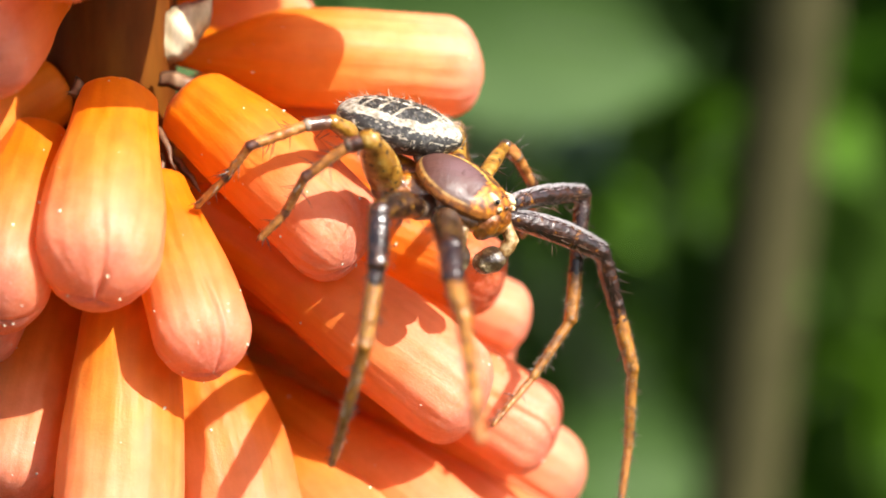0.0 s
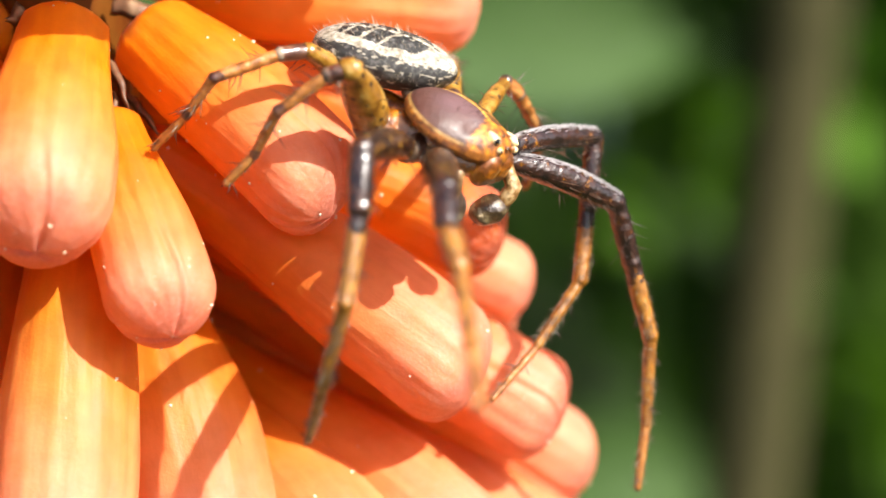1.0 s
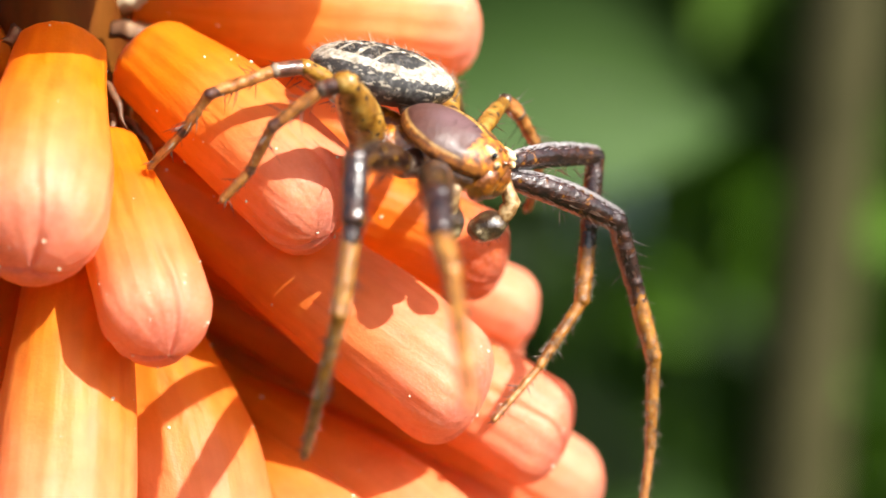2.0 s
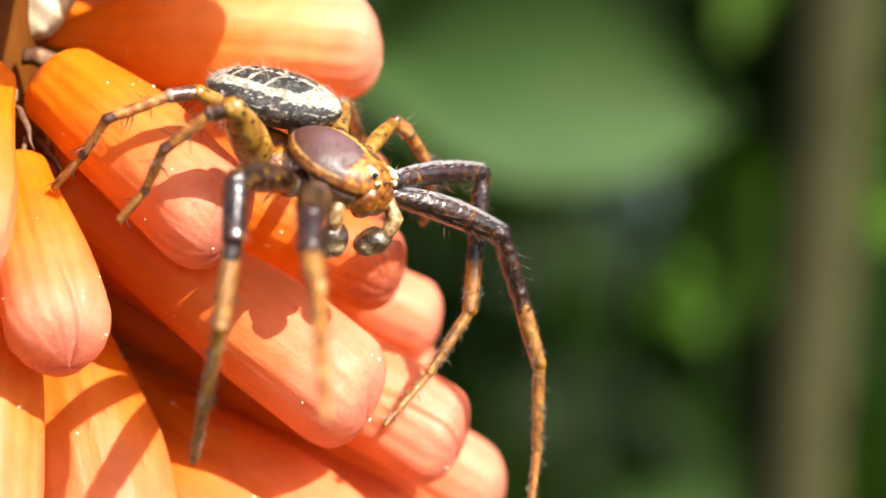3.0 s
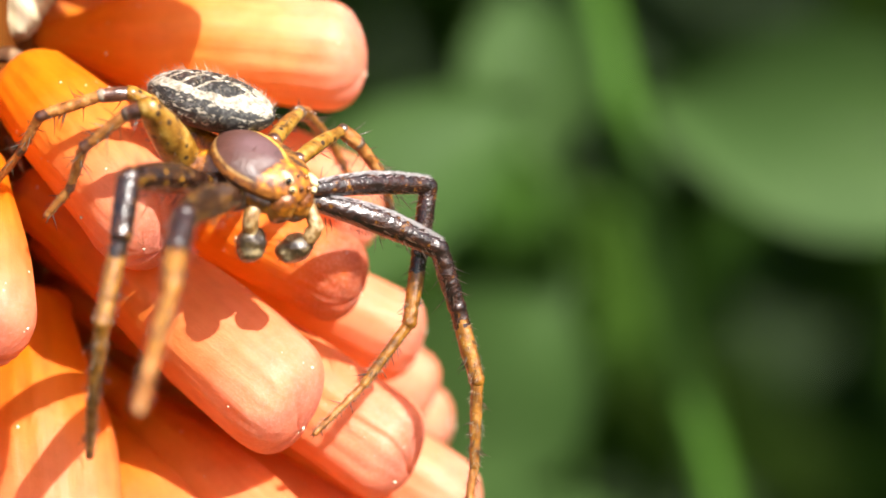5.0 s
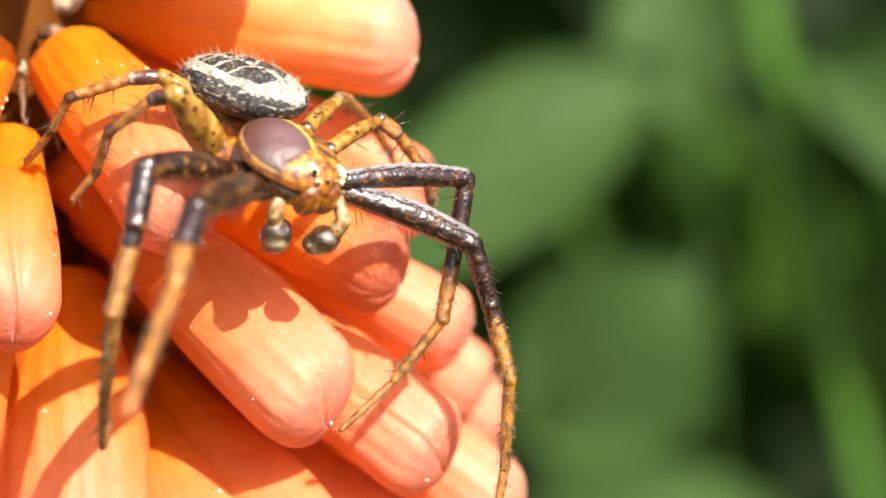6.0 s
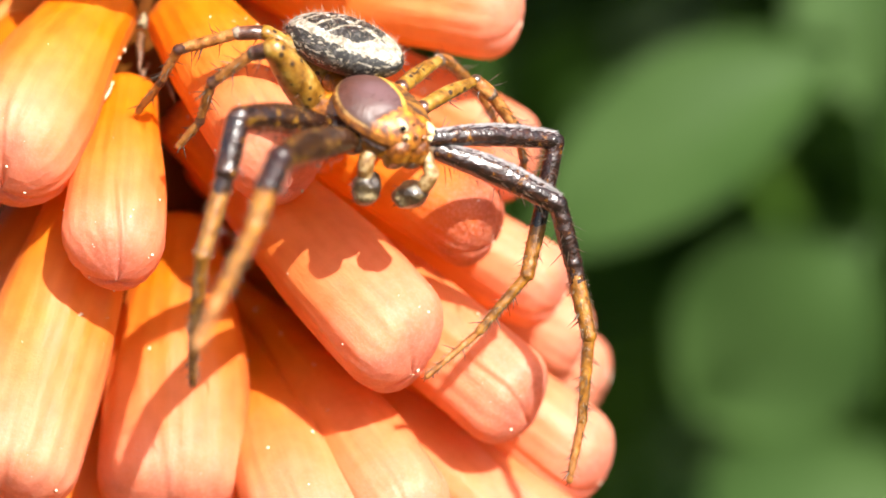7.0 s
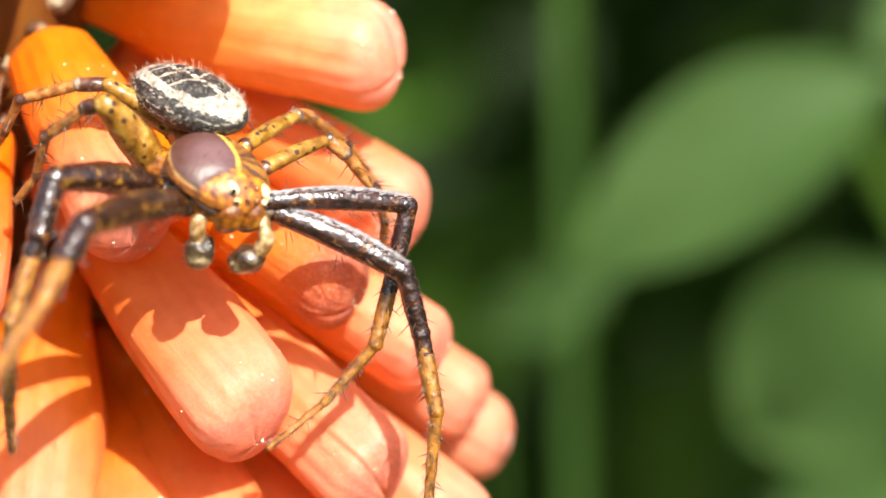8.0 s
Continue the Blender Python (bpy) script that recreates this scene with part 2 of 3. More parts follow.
STALK = plain("stalk", [(0.031, 0.029, 0.009), (0.05, 0.045, 0.017)], 60, 0.8, 0.2)
LEAF_BRIGHT = leaf_material("bright_leaf", (0.045, 0.11, 0.005), (0.075, 0.16, 0.01))
# the sky's bluish reflection on glossy leaves, put into their base colour
LEAF_SKYLIT = leaf_material("skylit_leaf", (0.06, 0.095, 0.09), (0.09, 0.13, 0.13))
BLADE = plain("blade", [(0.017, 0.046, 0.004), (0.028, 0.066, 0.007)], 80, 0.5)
# lighter copy of BLADE: the sunlight on it is put into the colour
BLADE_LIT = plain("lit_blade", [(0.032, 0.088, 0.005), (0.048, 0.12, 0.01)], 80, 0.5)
SOIL = plain("soil", [(0.008, 0.012, 0.004), (0.014, 0.026, 0.006)], 20, 0.95, 0.1, distance=0.004)


# ---- building helpers ----
def part(name, bm, mat, parent, label="", matrix=None):
    me = bpy.data.meshes.new(name)
    bm.to_mesh(me)
    bm.free()
    for p in me.polygons:
        p.use_smooth = True
    for one in (mat if isinstance(mat, (list, tuple)) else [mat]):
        me.materials.append(one)
    ob = new(name, me)
    if parent is not None:
        ob.parent = parent
    if matrix is not None:
        ob.matrix_basis = matrix
    if label:
        ob["label"] = label
    return ob


def rings_to_bmesh(rings, close_start=True, close_end=True):
    bm = bmesh.new()
    loops = [[bm.verts.new(p) for p in ring] for ring in rings]
    n = len(rings[0])
    for a, b in zip(loops, loops[1:]):
        for i in range(n):
            bm.faces.new((a[i], a[(i + 1) % n], b[(i + 1) % n], b[i]))
    if close_start:
        bm.faces.new(loops[0][::-1])
    if close_end:
        bm.faces.new(loops[-1])
    return bm


def tube(points, radii, sides=14, flat=1.0, round_ends=True):
    """A smooth limb along points (metres), with a radius at each."""
    pts = [Vector(p) for p in points]
    rad = list(radii)
    if round_ends:
        d0, d1 = (pts[0] - pts[1]).normalized(), (pts[-1] - pts[-2]).normalized()
        pts = [pts[0] + d0 * rad[0] * 0.75, pts[0] + d0 * rad[0] * 0.5] + pts + [pts[-1] + d1 * rad[-1] * 0.5, pts[-1] + d1 * rad[-1] * 0.75]
        rad = [rad[0] * 0.35, rad[0] * 0.8] + rad + [rad[-1] * 0.8, rad[-1] * 0.35]
    rings = []
    side = None
    for i, p in enumerate(pts):
        d = (pts[min(i + 1, len(pts) - 1)] - pts[max(i - 1, 0)]).normalized()
        if side is None:
            side = d.cross(Vector((0, 0, 1)) if abs(d.z) < 0.9 else Vector((1, 0, 0))).normalized()
        side = (side - d * side.dot(d)).normalized()
        up = side.cross(d)
        rings.append([p + rad[i] * (math.cos(a) * side + flat * math.sin(a) * up) for a in [2 * math.pi * k / sides for k in range(sides)]])
    return rings_to_bmesh(rings)


# ---- the ground ----
GROUND_Z = -0.62
bm = bmesh.new()
bmesh.ops.create_grid(bm, x_segments=60, y_segments=60, size=40)
for v in bm.verts:
    v.co.z = 0.02 * noise.noise(v.co * 0.7)
ground = part("ground", bm, SOIL, None)
ground.location.z = GROUND_Z
tagged(ground, "dark garden soil and low growth behind the flower", "ground", kind="structure")


# ---- flower spike ----
AXIS = Vector((-15.0, 14.5, 0)) * MM
spike = tagged(new("flower_spike"), "orange red-hot poker flower spike of drooping tubular florets", "flower")
spike.location = (AXIS.x, AXIS.y, GROUND_Z)
pts = [(0, 0, z) for z in np.linspace(0, -GROUND_Z + 0.05, 40)]
part("stem", tube(pts, [0.0062 if p[2] < 0.56 else 0.0036 for p in pts], 20), STEM, spike, "brown-green ribbed flower stem")


def floret_mesh(length, r, sag, seed, neck=0.74, fine=True, swell=0.75, seam=None, cleft=1.0):
    """A closed tubular floret along +z from its base, its blunt tip folded from three overlapping tepals; sag bends it."""
    rnd = random.Random(seed)
    rings, marks = [], []
    m, n_body, n_end = (128, 40, 34) if fine else (48, 16, 12)
    turn, phase, lean = rnd.uniform(0, 2.1), rnd.uniform(0, 6.3), rnd.uniform(-0.12, 0.12)
    turn = turn if seam is None else seam
    blunt, round_off = rnd.uniform(2.3, 2.8), rnd.uniform(0.74, 0.98)
    end = round_off * r / length
    steps = [i / n_body * (1 - end) for i in range(n_body)] + [1 - end + end * math.sin(math.pi / 2 * i / n_end) for i in range(n_end + 1)]
    for s in steps:
        body = neck + (1 - neck) * (0.5 - 0.5 * math.cos(math.pi * min(1, s / swell)))
        start = math.sqrt(max(0.0, 1 - (1 - min(1, s / 0.07)) ** 2)) * 0.75 + 0.25
        q = max(0.0, (s - (1 - end)) / end)
        rad = r * body * start * max((1 - q ** blunt) ** 0.5 if q < 1 else 0.0, 0.03)
        bend = sag * r * 4 * s * (1 - s)
        depth = min(1.0, max(0.0, (s - 0.74 + 0.14 * (cleft - 1)) / 0.26))
        ring = []
        for k in range(m):
            a = 2 * math.pi * k / m
            lobe = 1 + 0.045 * math.cos(3 * (a - turn)) * (0.3 + 0.7 * s) + 0.012 * math.sin(2 * a + phase)
            off = [(a - turn + math.pi / 3 + 2 * math.pi * p / 3 + math.pi + 0.16 * math.sin(5 * s + phase)) % (2 * math.pi) - math.pi for p in range(3)]
            slit = min(off, key=abs)
            lip = math.exp(-((slit - 0.1) / 0.06) ** 2)
            groove = math.exp(-(slit / 0.05) ** 2) * 0.045 * cleft * depth - lip * 0.03 * cleft * depth + math.exp(-(slit / 0.2) ** 2) * 0.02 * min(1, 3 * s)
            rib = 0.012 * math.cos(6 * (a - turn)) + 0.006 * math.cos(18 * a + phase)
            round_ = Vector((math.cos(a) * 1.5, math.sin(a) * 1.5, s * 4 + seed * 3.7))
            lump = 0.035 * noise.noise(round_) + 0.014 * noise.noise(Vector((math.cos(a) * 5, math.sin(a) * 5, s * 3 + seed * 1.7)))
            wrinkle = 0.016 * noise.noise(Vector((math.cos(a) * 9, math.sin(a) * 9, s * 16 + seed))) * depth
            rr = rad * (lobe - groove + rib + lump + wrinkle)
            apex = -0.07 * r * math.exp(-(slit / 0.22) ** 2) * q * q
            ring.append(Vector((rr * math.cos(a) + lean * r * q * q, rr * math.sin(a) + bend - 0.12 * r * q ** 3, length * s + apex)))
            marks.append((s, lip * depth ** 2 * max(0.0, noise.noise(Vector((s * 14, seed, 0.3))) * 0.8 + 0.6)))
        rings.append(ring)
    bm = rings_to_bmesh(rings)
    along, ridge = bm.verts.layers.float.new("along"), bm.verts.layers.float.new("ridge")
    for v, (one, two) in zip(bm.verts, marks):
        v[along], v[ridge] = one, two
    return bm


def floret(base, tip, r, seed, sag=0.12, neck=0.66, label="", swell=0.75, seam=None, cleft=1.0):
    b, t = Vector(base) * MM, Vector(tip) * MM
    d = t - b
    d *= 1 - 0.14 * r * MM / d.length
    z = d.normalized()
    x = z.cross(Vector((0, 0, 1))).normalized()
    y = z.cross(x)            # points down
    if y.z > 0:
        x, y = -x, -y
    rot = Matrix((x, -y, z)).transposed().to_4x4()
    mtx = Matrix.Translation(b - spike.location) @ rot
    return part("floret", floret_mesh(d.length, r * MM, sag, seed, neck, seed < 29, swell, seam, cleft), PETAL_DARK if seed == 4 else PETAL_PALE if seed in (3, 22) else PETAL, spike, label, mtx)


FLORETS = [
    # base, tip, radius
    ((-14.9, 8.8, 9.25), (-16.75, -2.3, 1.2), 3.35),      # A
    ((-11.3, 10.3, 8.65), (-2.2, 2.3, 1.6), 2.9),         # B
    ((-13.2, 7.4, 4.9), (-10.5, -2.2, -3.0), 2.6),        # C
    ((-12.0, 15.0, 9.8), (6.4, 15.6, 8.7), 2.8),        # T
    ((-11.0, 12.5, 4.8), (6.8, 8.5, -2.0), 2.3),         # D
    ((-11.5, 10.0, 3.0), (4.7, 2.0, -7.4), 3.0),         # E
    ((-11.0, 12.0, 0.5), (9.6, 6.5, -11.0), 2.7),        # F
    ((-11.0, 13.5, -3.0), (12.4, 12.5, -15.9), 2.8),     # G
    ((-10.5, 14.5, 2.0), (9.2, 14.6, -6.8), 2.4),        # D2
    ((-10.5, 17.0, 0.0), (9.0, 21.6, -11.9), 2.4),      # D3
    ((-10.5, 18.0, -4.0), (9.6, 24.6, -14.9), 2.4),
    ((-11.0, 17.0, 7.0), (6.7, 18.5, -0.8), 2.6),        # R1
    ((-14.0, 8.5, 2.0), (-15.9, -4.2, -15.2), 3.45),      # H1
    ((-11.4, 11.0, -3.0), (-8.4, 0.9, -17.4), 3.95),      # H2
    ((-9.1, 13.0, -9.2), (0.6, -1.7, -17.3), 3.0),      # I1
    ((-8.5, 13.4, -7.8), (5.4, 0.5, -16.3), 2.8),       # I2
    ((-10.5, 13.0, -6.6), (9.4, 7.0, -19.0), 2.7),       # I3
    ((-11.0, 13.5, -8.0), (13.0, 9.0, -20.5), 2.7),
    ((-19.0, 9.8, 6.8), (-22.2, -1.0, -0.2), 3.0),      # L1
    ((-18.8, 10.5, 14.8), (-23.0, 1.0, 12.6), 2.8),      # L2
    ((-18.0, 12.0, 5.0), (-24.0, 2.0, -3.0), 2.9),
    ((-17.5, 12.5, 0.0), (-21.5, 3.0, -12.5), 2.9),      # L4
    ((-12.2, 15.8, 12.8), (-2.5, 19.5, 16.8), 2.4),      # U1
    ((-18.0, 13.5, 8.5), (-27.0, 6.5, 4.5), 3.0),
    # upper buds, above the view, added to cast shade on what hangs below
    ((-13.0, 12.0, 18.5), (-10.5, 4.0, 21.0), 2.4),
    ((-11.8, 13.5, 17.0), (3.0, 5.0, 20.0), 2.5),
    ((-13.0, 12.0, 21.5), (-6.6, -2.8, 24.0), 3.2),
    ((-16.0, 11.5, 18.5), (-18.0, -4.0, 19.5), 2.5),
    ((-18.0, 13.0, 17.0), (-31.0, 3.0, 17.0), 2.5),
]
# rings of florets round the back of the spike and further down
for ring in range(7):
    z0 = 18 - 7.5 * ring
    for k in range(2 if ring == 0 else 0, 5):
        a = radians(28 + 31 * k + 14 * (ring % 2))
        out, drop = (21, 16, 20, 20, 20, 19.5, 19)[ring], (2, -2, -8, -12, -14, -15, -16)[ring]
        c_, s_ = math.cos(a), math.sin(a)
        FLORETS.append(((-15 + 3 * c_, 15.5 + 3 * s_, z0), (-15 + out * c_, 15.5 + out * s_, z0 + drop), 2.7))
for k in range(9):
    a = radians(180 + 20 * k)
    c_, s_ = math.cos(a), math.sin(a)
    FLORETS.append(((-15 + 3 * c_, 14.5 + 3 * s_, -10.0), (-15 + 19 * c_, 14.5 + 17 * s_, -27.0), 2.8))
NECKS = {1: 0.78, 3: 0.22, 5: 0.55, 7: 0.4, 13: 0.54, 14: 0.3, 15: 0.3, 16: 0.32, 22: 0.3}
SWELLS = {3: 0.42, 1: 0.5, 13: 0.62}
SEAMS = {0: 0.78, 1: 0.25, 2: 0.52, 5: 0.05}      # where a fold of the tip lies round the floret
CLEFTS = {2: 1.8, 1: 1.5, 0: 1.3, 3: 0.3, 5: 0.6}
made = [floret(b_, t_, r_, i, neck=NECKS.get(i, 0.66), swell=SWELLS.get(i, 0.75), seam=SEAMS.get(i), cleft=CLEFTS.get(i, 1.0), label="orange floret with a purplish darkened tip" if i == 4 else "") for i, (b_, t_, r_) in enumerate(FLORETS)]

# pale grains and hairs stuck to the florets
rnd = random.Random(8)
bm = bmesh.new()
for ob in made[:22]:
    m = ob.matrix_basis
    for _ in range(30):
        v = ob.data.vertices[rnd.randrange(len(ob.data.vertices))]
        size = MM * rnd.choice((0.025, 0.03, 0.035, 0.04, 0.06, 0.09))
        long = rnd.choice((1, 1, 1, 1.6))
        p = m @ v.co
        made_v = bmesh.ops.create_icosphere(bm, subdivisions=1, radius=size)["verts"]
        turn = Euler([rnd.uniform(0, 6) for _ in range(3)]).to_matrix()
        for w in made_v:
            w.co = p + turn @ Vector((w.co.x * long, w.co.y, w.co.z))
tagged(part("pollen", bm, POLLEN, spike, "pale pollen grains stuck to the florets"), kind="stuff")


def bract(at, way, length, width, seed, mat=None, label="papery brown bract"):
    """A thin papery bract with thickness, curled, at a floret's foot."""
    rnd = random.Random(seed)
    a, d = Vector(at) * MM - spike.location, Vector(way).normalized()
    side = d.cross(Vector((0.2, -0.9, 0.3))).normalized()
    out = side.cross(d)
    rings = []
    for i in range(25):
        q = i / 24
        half = 0.5 * width * MM * math.sin(math.pi * min(0.98, 0.25 + 0.74 * q)) ** 0.8 * (1 + 0.12 * noise.noise(Vector((q * 9, seed, 0))))
        mid = a + d * length * MM * q + out * MM * (0.5 * math.sin(3 * q) + 0.12 * noise.noise(Vector((q * 6, seed, 3)))) + side * MM * 0.2 * noise.noise(Vector((q * 3, seed, 7)))
        rings.append([mid - side * half, mid - side * half * 0.4 + out * MM * 0.2, mid + side * half * 0.4 + out * MM * 0.2, mid + side * half,
                      mid + side * half * 0.4 + out * MM * 0.13, mid - side * half * 0.4 + out * MM * 0.13])
    part("bract", rings_to_bmesh(rings), mat or BRACT, spike, label)


for i, (at, way, length, width) in enumerate((
        ((-12.9, 8.6, 7.4), (0.35, -0.8, -0.7), 3.0, 0.5),
        ((-12.6, 10.9, 9.5), (1.0, -0.05, -0.15), 3.2, 1.0),
        ((-11.9, 9.8, 5.4), (0.5, -0.8, -0.5), 3.0, 0.5), ((-12.6, 9.0, 5.8), (-0.1, -0.6, -0.8), 2.6, 0.4),
        ((-17.0, 9.5, 9.5), (-0.3, -0.9, 0.1), 2.6, 1.2), ((-15.4, 9.0, 4.0), (-0.1, -0.9, -0.6), 3.4, 1.0))):
    bract(at, way, length, width, i)
for i, (at, way, length, width) in enumerate((
        ((-12.6, 12.6, 10.6), (0.75, 0.1, 0.75), 4.2, 2.6),       # over the foot of the upper floret
        ((-19.0, 8.0, 12.0), (-0.75, -0.6, -0.25), 5.0, 0.9),
        ((-13.0, 4.8, 5.6), (-0.25, -0.6, -0.75), 4.2, 0.2),
        ((-13.3, 10.4, 7.6), (0.2, -0.6, 0.6), 1.3, 0.8))):
    bract(at, way, length, width, 20 + i, BRACT_PALE, "papery cream bract")
# ---- spider ----
BODY = Vector((2.88, 0.42, 6.12)) * MM
AX, AY, AZ = Vector((0.615, 0.78, -0.117)), Vector((-0.668, 0.594, 0.448)), Vector((0.419, -0.197, 0.886))
BODY_TURN = Matrix((AX, AY, AZ)).transposed().to_4x4()   # its x to one side, y to the rear, z up
REAR_TURN = Matrix(((0.393, 0.918, 0.048), (-0.91, 0.381, 0.165), (0.133, -0.109, 0.985))).transposed().to_4x4()
spider = tagged(new("spider"), "crab spider with a black and white abdomen on the orange florets", "spider")
spider.location = BODY


def ellipsoid(rx, ry, rz, shape=None, n=40, m=56):
    rings = []
    for i in range(n + 1):
        v = -math.cos(math.pi * min(max(i / n, 0.004), 0.996))
        c = math.sqrt(1 - v * v)
        ring = []
        for k in range(m):
            a = 2 * math.pi * k / m
            p = Vector((rx * c * math.cos(a), ry * v, rz * c * math.sin(a)))
            ring.append(shape(p) if shape else p)
        rings.append(ring)
    return rings_to_bmesh(rings)


def paint(bm, choose):
    for f in bm.faces:
        f.material_index = choose(f.calc_center_median())
    return bm


def body_part(name, bm, mat, at, label="", turn=None):
    m = BODY_TURN @ Matrix.Translation(Vector(at) * MM) @ (turn or Matrix())
    return part(name, bm, mat, spider, label, m)


def carapace_shape(p):
    """Broad and domed behind, drawn in to a squarish head in front, flat below."""
    x, y, z = p.x / MM, p.y / MM, p.z / MM
    front = max(0.0, -y / 2.85)
    x = x * (1 - 0.22 * front ** 1.5) + 0.45 * front
    z = z * (1.0 + 0.06 * front) if z > 0 else z * 0.5
    if z > 0:
        z -= 0.16 * math.exp(-((y + 1.0) / 0.3) ** 2) * math.exp(-((abs(x) - 1.1) / 0.5) ** 2)
    if y < -2.0:
        y = -2.0 + (y + 2.0) * 0.75
    return Vector((x, y, z)) * MM


bm = ellipsoid(2.47 * MM, 2.85 * MM, 1.36 * MM, carapace_shape, 90, 120)
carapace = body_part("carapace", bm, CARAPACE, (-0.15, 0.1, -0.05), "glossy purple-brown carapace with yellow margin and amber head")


def on_carapace(x, y):
    """Height of the carapace's surface over a place on its plan."""
    y0 = y if y > -2.0 else -2.0 + (y + 2.0) / 0.75
    front = max(0.0, -y0 / 2.85)
    x0 = (x - 0.45 * front) / (1 - 0.22 * front ** 1.5)
    return 1.36 * math.sqrt(max(0.02, 1 - (x0 / 2.47) ** 2 - (y0 / 2.85) ** 2)) * (1 + 0.06 * front)


def abdomen_shape(p):
    x, y, z = p.x / MM, p.y / MM, p.z / MM
    x *= 1 + 0.06 * y / 3.5
    return Vector((x, y, z)) * MM


def abdomen_colour(p):
    """A cream band round the back's edge; inside it pairs of black patches between cream arcs; streaked dark flanks."""
    x, y, z = p.x / MM, p.y / MM, p.z / MM
    w = noise.noise(p * 1500)
    w2 = noise.noise(p * 4500)
    w3 = noise.noise(p * 9000)
    u, v = x / 2.1, y / 3.5
    if z < -0.75:
        return 2
    e = math.hypot(u / 0.84, v / 0.98) + 0.035 * w + 0.03 * w2
    if z > 0.05 and e < 1.0:
        if e < 0.78:
            if abs(u) < 0.05 + 0.05 * w:
                return 1 if w2 > -0.2 else 0
            lean_v = v - 0.3 * abs(u) + 0.05 * w + 0.03 * w2
            for vc, size in ((-0.42, 0.22), (0.0, 0.135), (0.3, 0.1), (0.52, 0.07)):
                if abs(lean_v - vc) / size + 0.2 * w < 1:
                    return 1 if w3 > 0.62 or (abs(u) < 0.16 and w2 > 0.25) else 0
            return 1 if w3 > -0.55 else 0
        return 1 if w3 + 0.3 * w2 > -0.5 else 0
    streak = math.sin(z * 13 + 3 * w) + 1.3 * w2 + 1.5 * noise.noise(Vector((x * 5, y * 2.2, z * 14)))
    return 1 if streak > 1.05 else 0


bm = paint(ellipsoid(2.1 * MM, 3.5 * MM, 1.32 * MM, abdomen_shape, 240, 260), abdomen_colour)
abdomen = part("abdomen", bm, [ABDOMEN_BLACK, ABDOMEN_WHITE, ABDOMEN_BELLY], spider, "black and cream patterned hairy abdomen",
               Matrix.Translation(Vector((-0.25, 3.79, 8.77)) * MM - BODY) @ REAR_TURN)
cam.data.dof.focus_object = abdomen          # the lens keeps its focus on the spider
body_part("sternum", ellipsoid(1.9 * MM, 2.2 * MM, 0.95 * MM), HEAD, (0.0, 0.0, -0.8), "amber underside")
body_part("pedicel", ellipsoid(0.5 * MM, 0.9 * MM, 0.45 * MM), ABDOMEN_BELLY, (0.0, 2.7, -0.1), "narrow waist")


def hair(bm, root, way, length, thick):
    """A fine tapered bristle, a little bent."""
    way = way.normalized()
    side = way.orthogonal().normalized()
    other = way.cross(side)
    ring = [bm.verts.new(root + thick * (math.cos(a) * side + math.sin(a) * other)) for a in (0, 2.1, 4.2)]
    mid = [bm.verts.new(root + way * length * 0.55 + side * length * 0.03 + 0.6 * thick * (math.cos(a) * side + math.sin(a) * other)) for a in (0, 2.1, 4.2)]
    top = bm.verts.new(root + way * length + side * length * 0.1)
    for i in range(3):
        k = (i + 1) % 3
        bm.faces.new((ring[i], ring[k], mid[k], mid[i]))
        bm.faces.new((mid[i], mid[k], top))


rnd = random.Random(11)
bm = bmesh.new()
for _ in range(480):
    a, v = rnd.uniform(-0.35, math.pi + 0.35), rnd.uniform(-0.97, 0.97)
    c = math.sqrt(1 - v * v)
    p = abdomen_shape(Vector((2.1 * c * math.cos(a), 3.5 * v, 1.32 * c * math.sin(a))) * MM)
    n = Vector((c * math.cos(a) / 2.1, v / 3.5, c * math.sin(a) / 1.32)).normalized()
    hair(bm, p, n + Vector((0, 0.5, 0)) + Vector([rnd.uniform(-0.3, 0.3) for _ in range(3)]), MM * rnd.choice((0.15, 0.2, 0.2, 0.25, 0.3, 0.55)), MM * 0.009)
tagged(part("bristles", bm, PALE_HAIR, abdomen, "fine pale bristles"), kind="stuff")


def wp(x, y, z):
    return Vector((x, y, z)) * MM - BODY


def limb(a, b, r0, r1, bulge=0.12, bands=None, flat=1.0, bow=0.0, sides=26):
    """One segment of a leg; bands: the material index along it."""
    a, b = wp(*a), wp(*b)
    up = (b - a).cross(Vector((0, 0, 1))).cross(b - a).normalized() if (b - a).length else Vector((0, 0, 1))
    steps = max(16, int((b - a).length / MM / 0.07))
    ss = [i / steps for i in range(steps + 1)]
    fine = random.Random(steps)
    swell = lambda s: 1 + bulge * math.sin(math.pi * s) + 0.1 * math.exp(-((s - 1) / 0.07) ** 2) + 0.08 * math.exp(-(s / 0.06) ** 2)
    pts = [a.lerp(b, s) + up * bow * MM * math.sin(math.pi * s) for s in ss]
    bm = tube(pts, [MM * ((r0 + (r1 - r0) * s) * swell(s) + fine.uniform(-0.002, 0.002)) for s in ss], sides, flat)
    for v in bm.verts:
        v.co += noise.noise_vector(v.co * 2600) * 0.028 * MM + noise.noise_vector(v.co * 7000) * 0.011 * MM
    if bands:
        d = b - a
        for f in bm.faces:
            f.material_index = bands(min(1, max(0, (f.calc_center_median() - a).dot(d) / d.length_squared)), f.calc_center_median())
    return bm


def tibia_dark(s, p):
    return 1 if s < 0.25 + 0.12 * noise.noise(p * 2000) else 0


def ringed(s, p):
    w = 0.05 * noise.noise(p * 3000)
    return 1 if s + w > 0.93 or s + w < 0.03 else 0


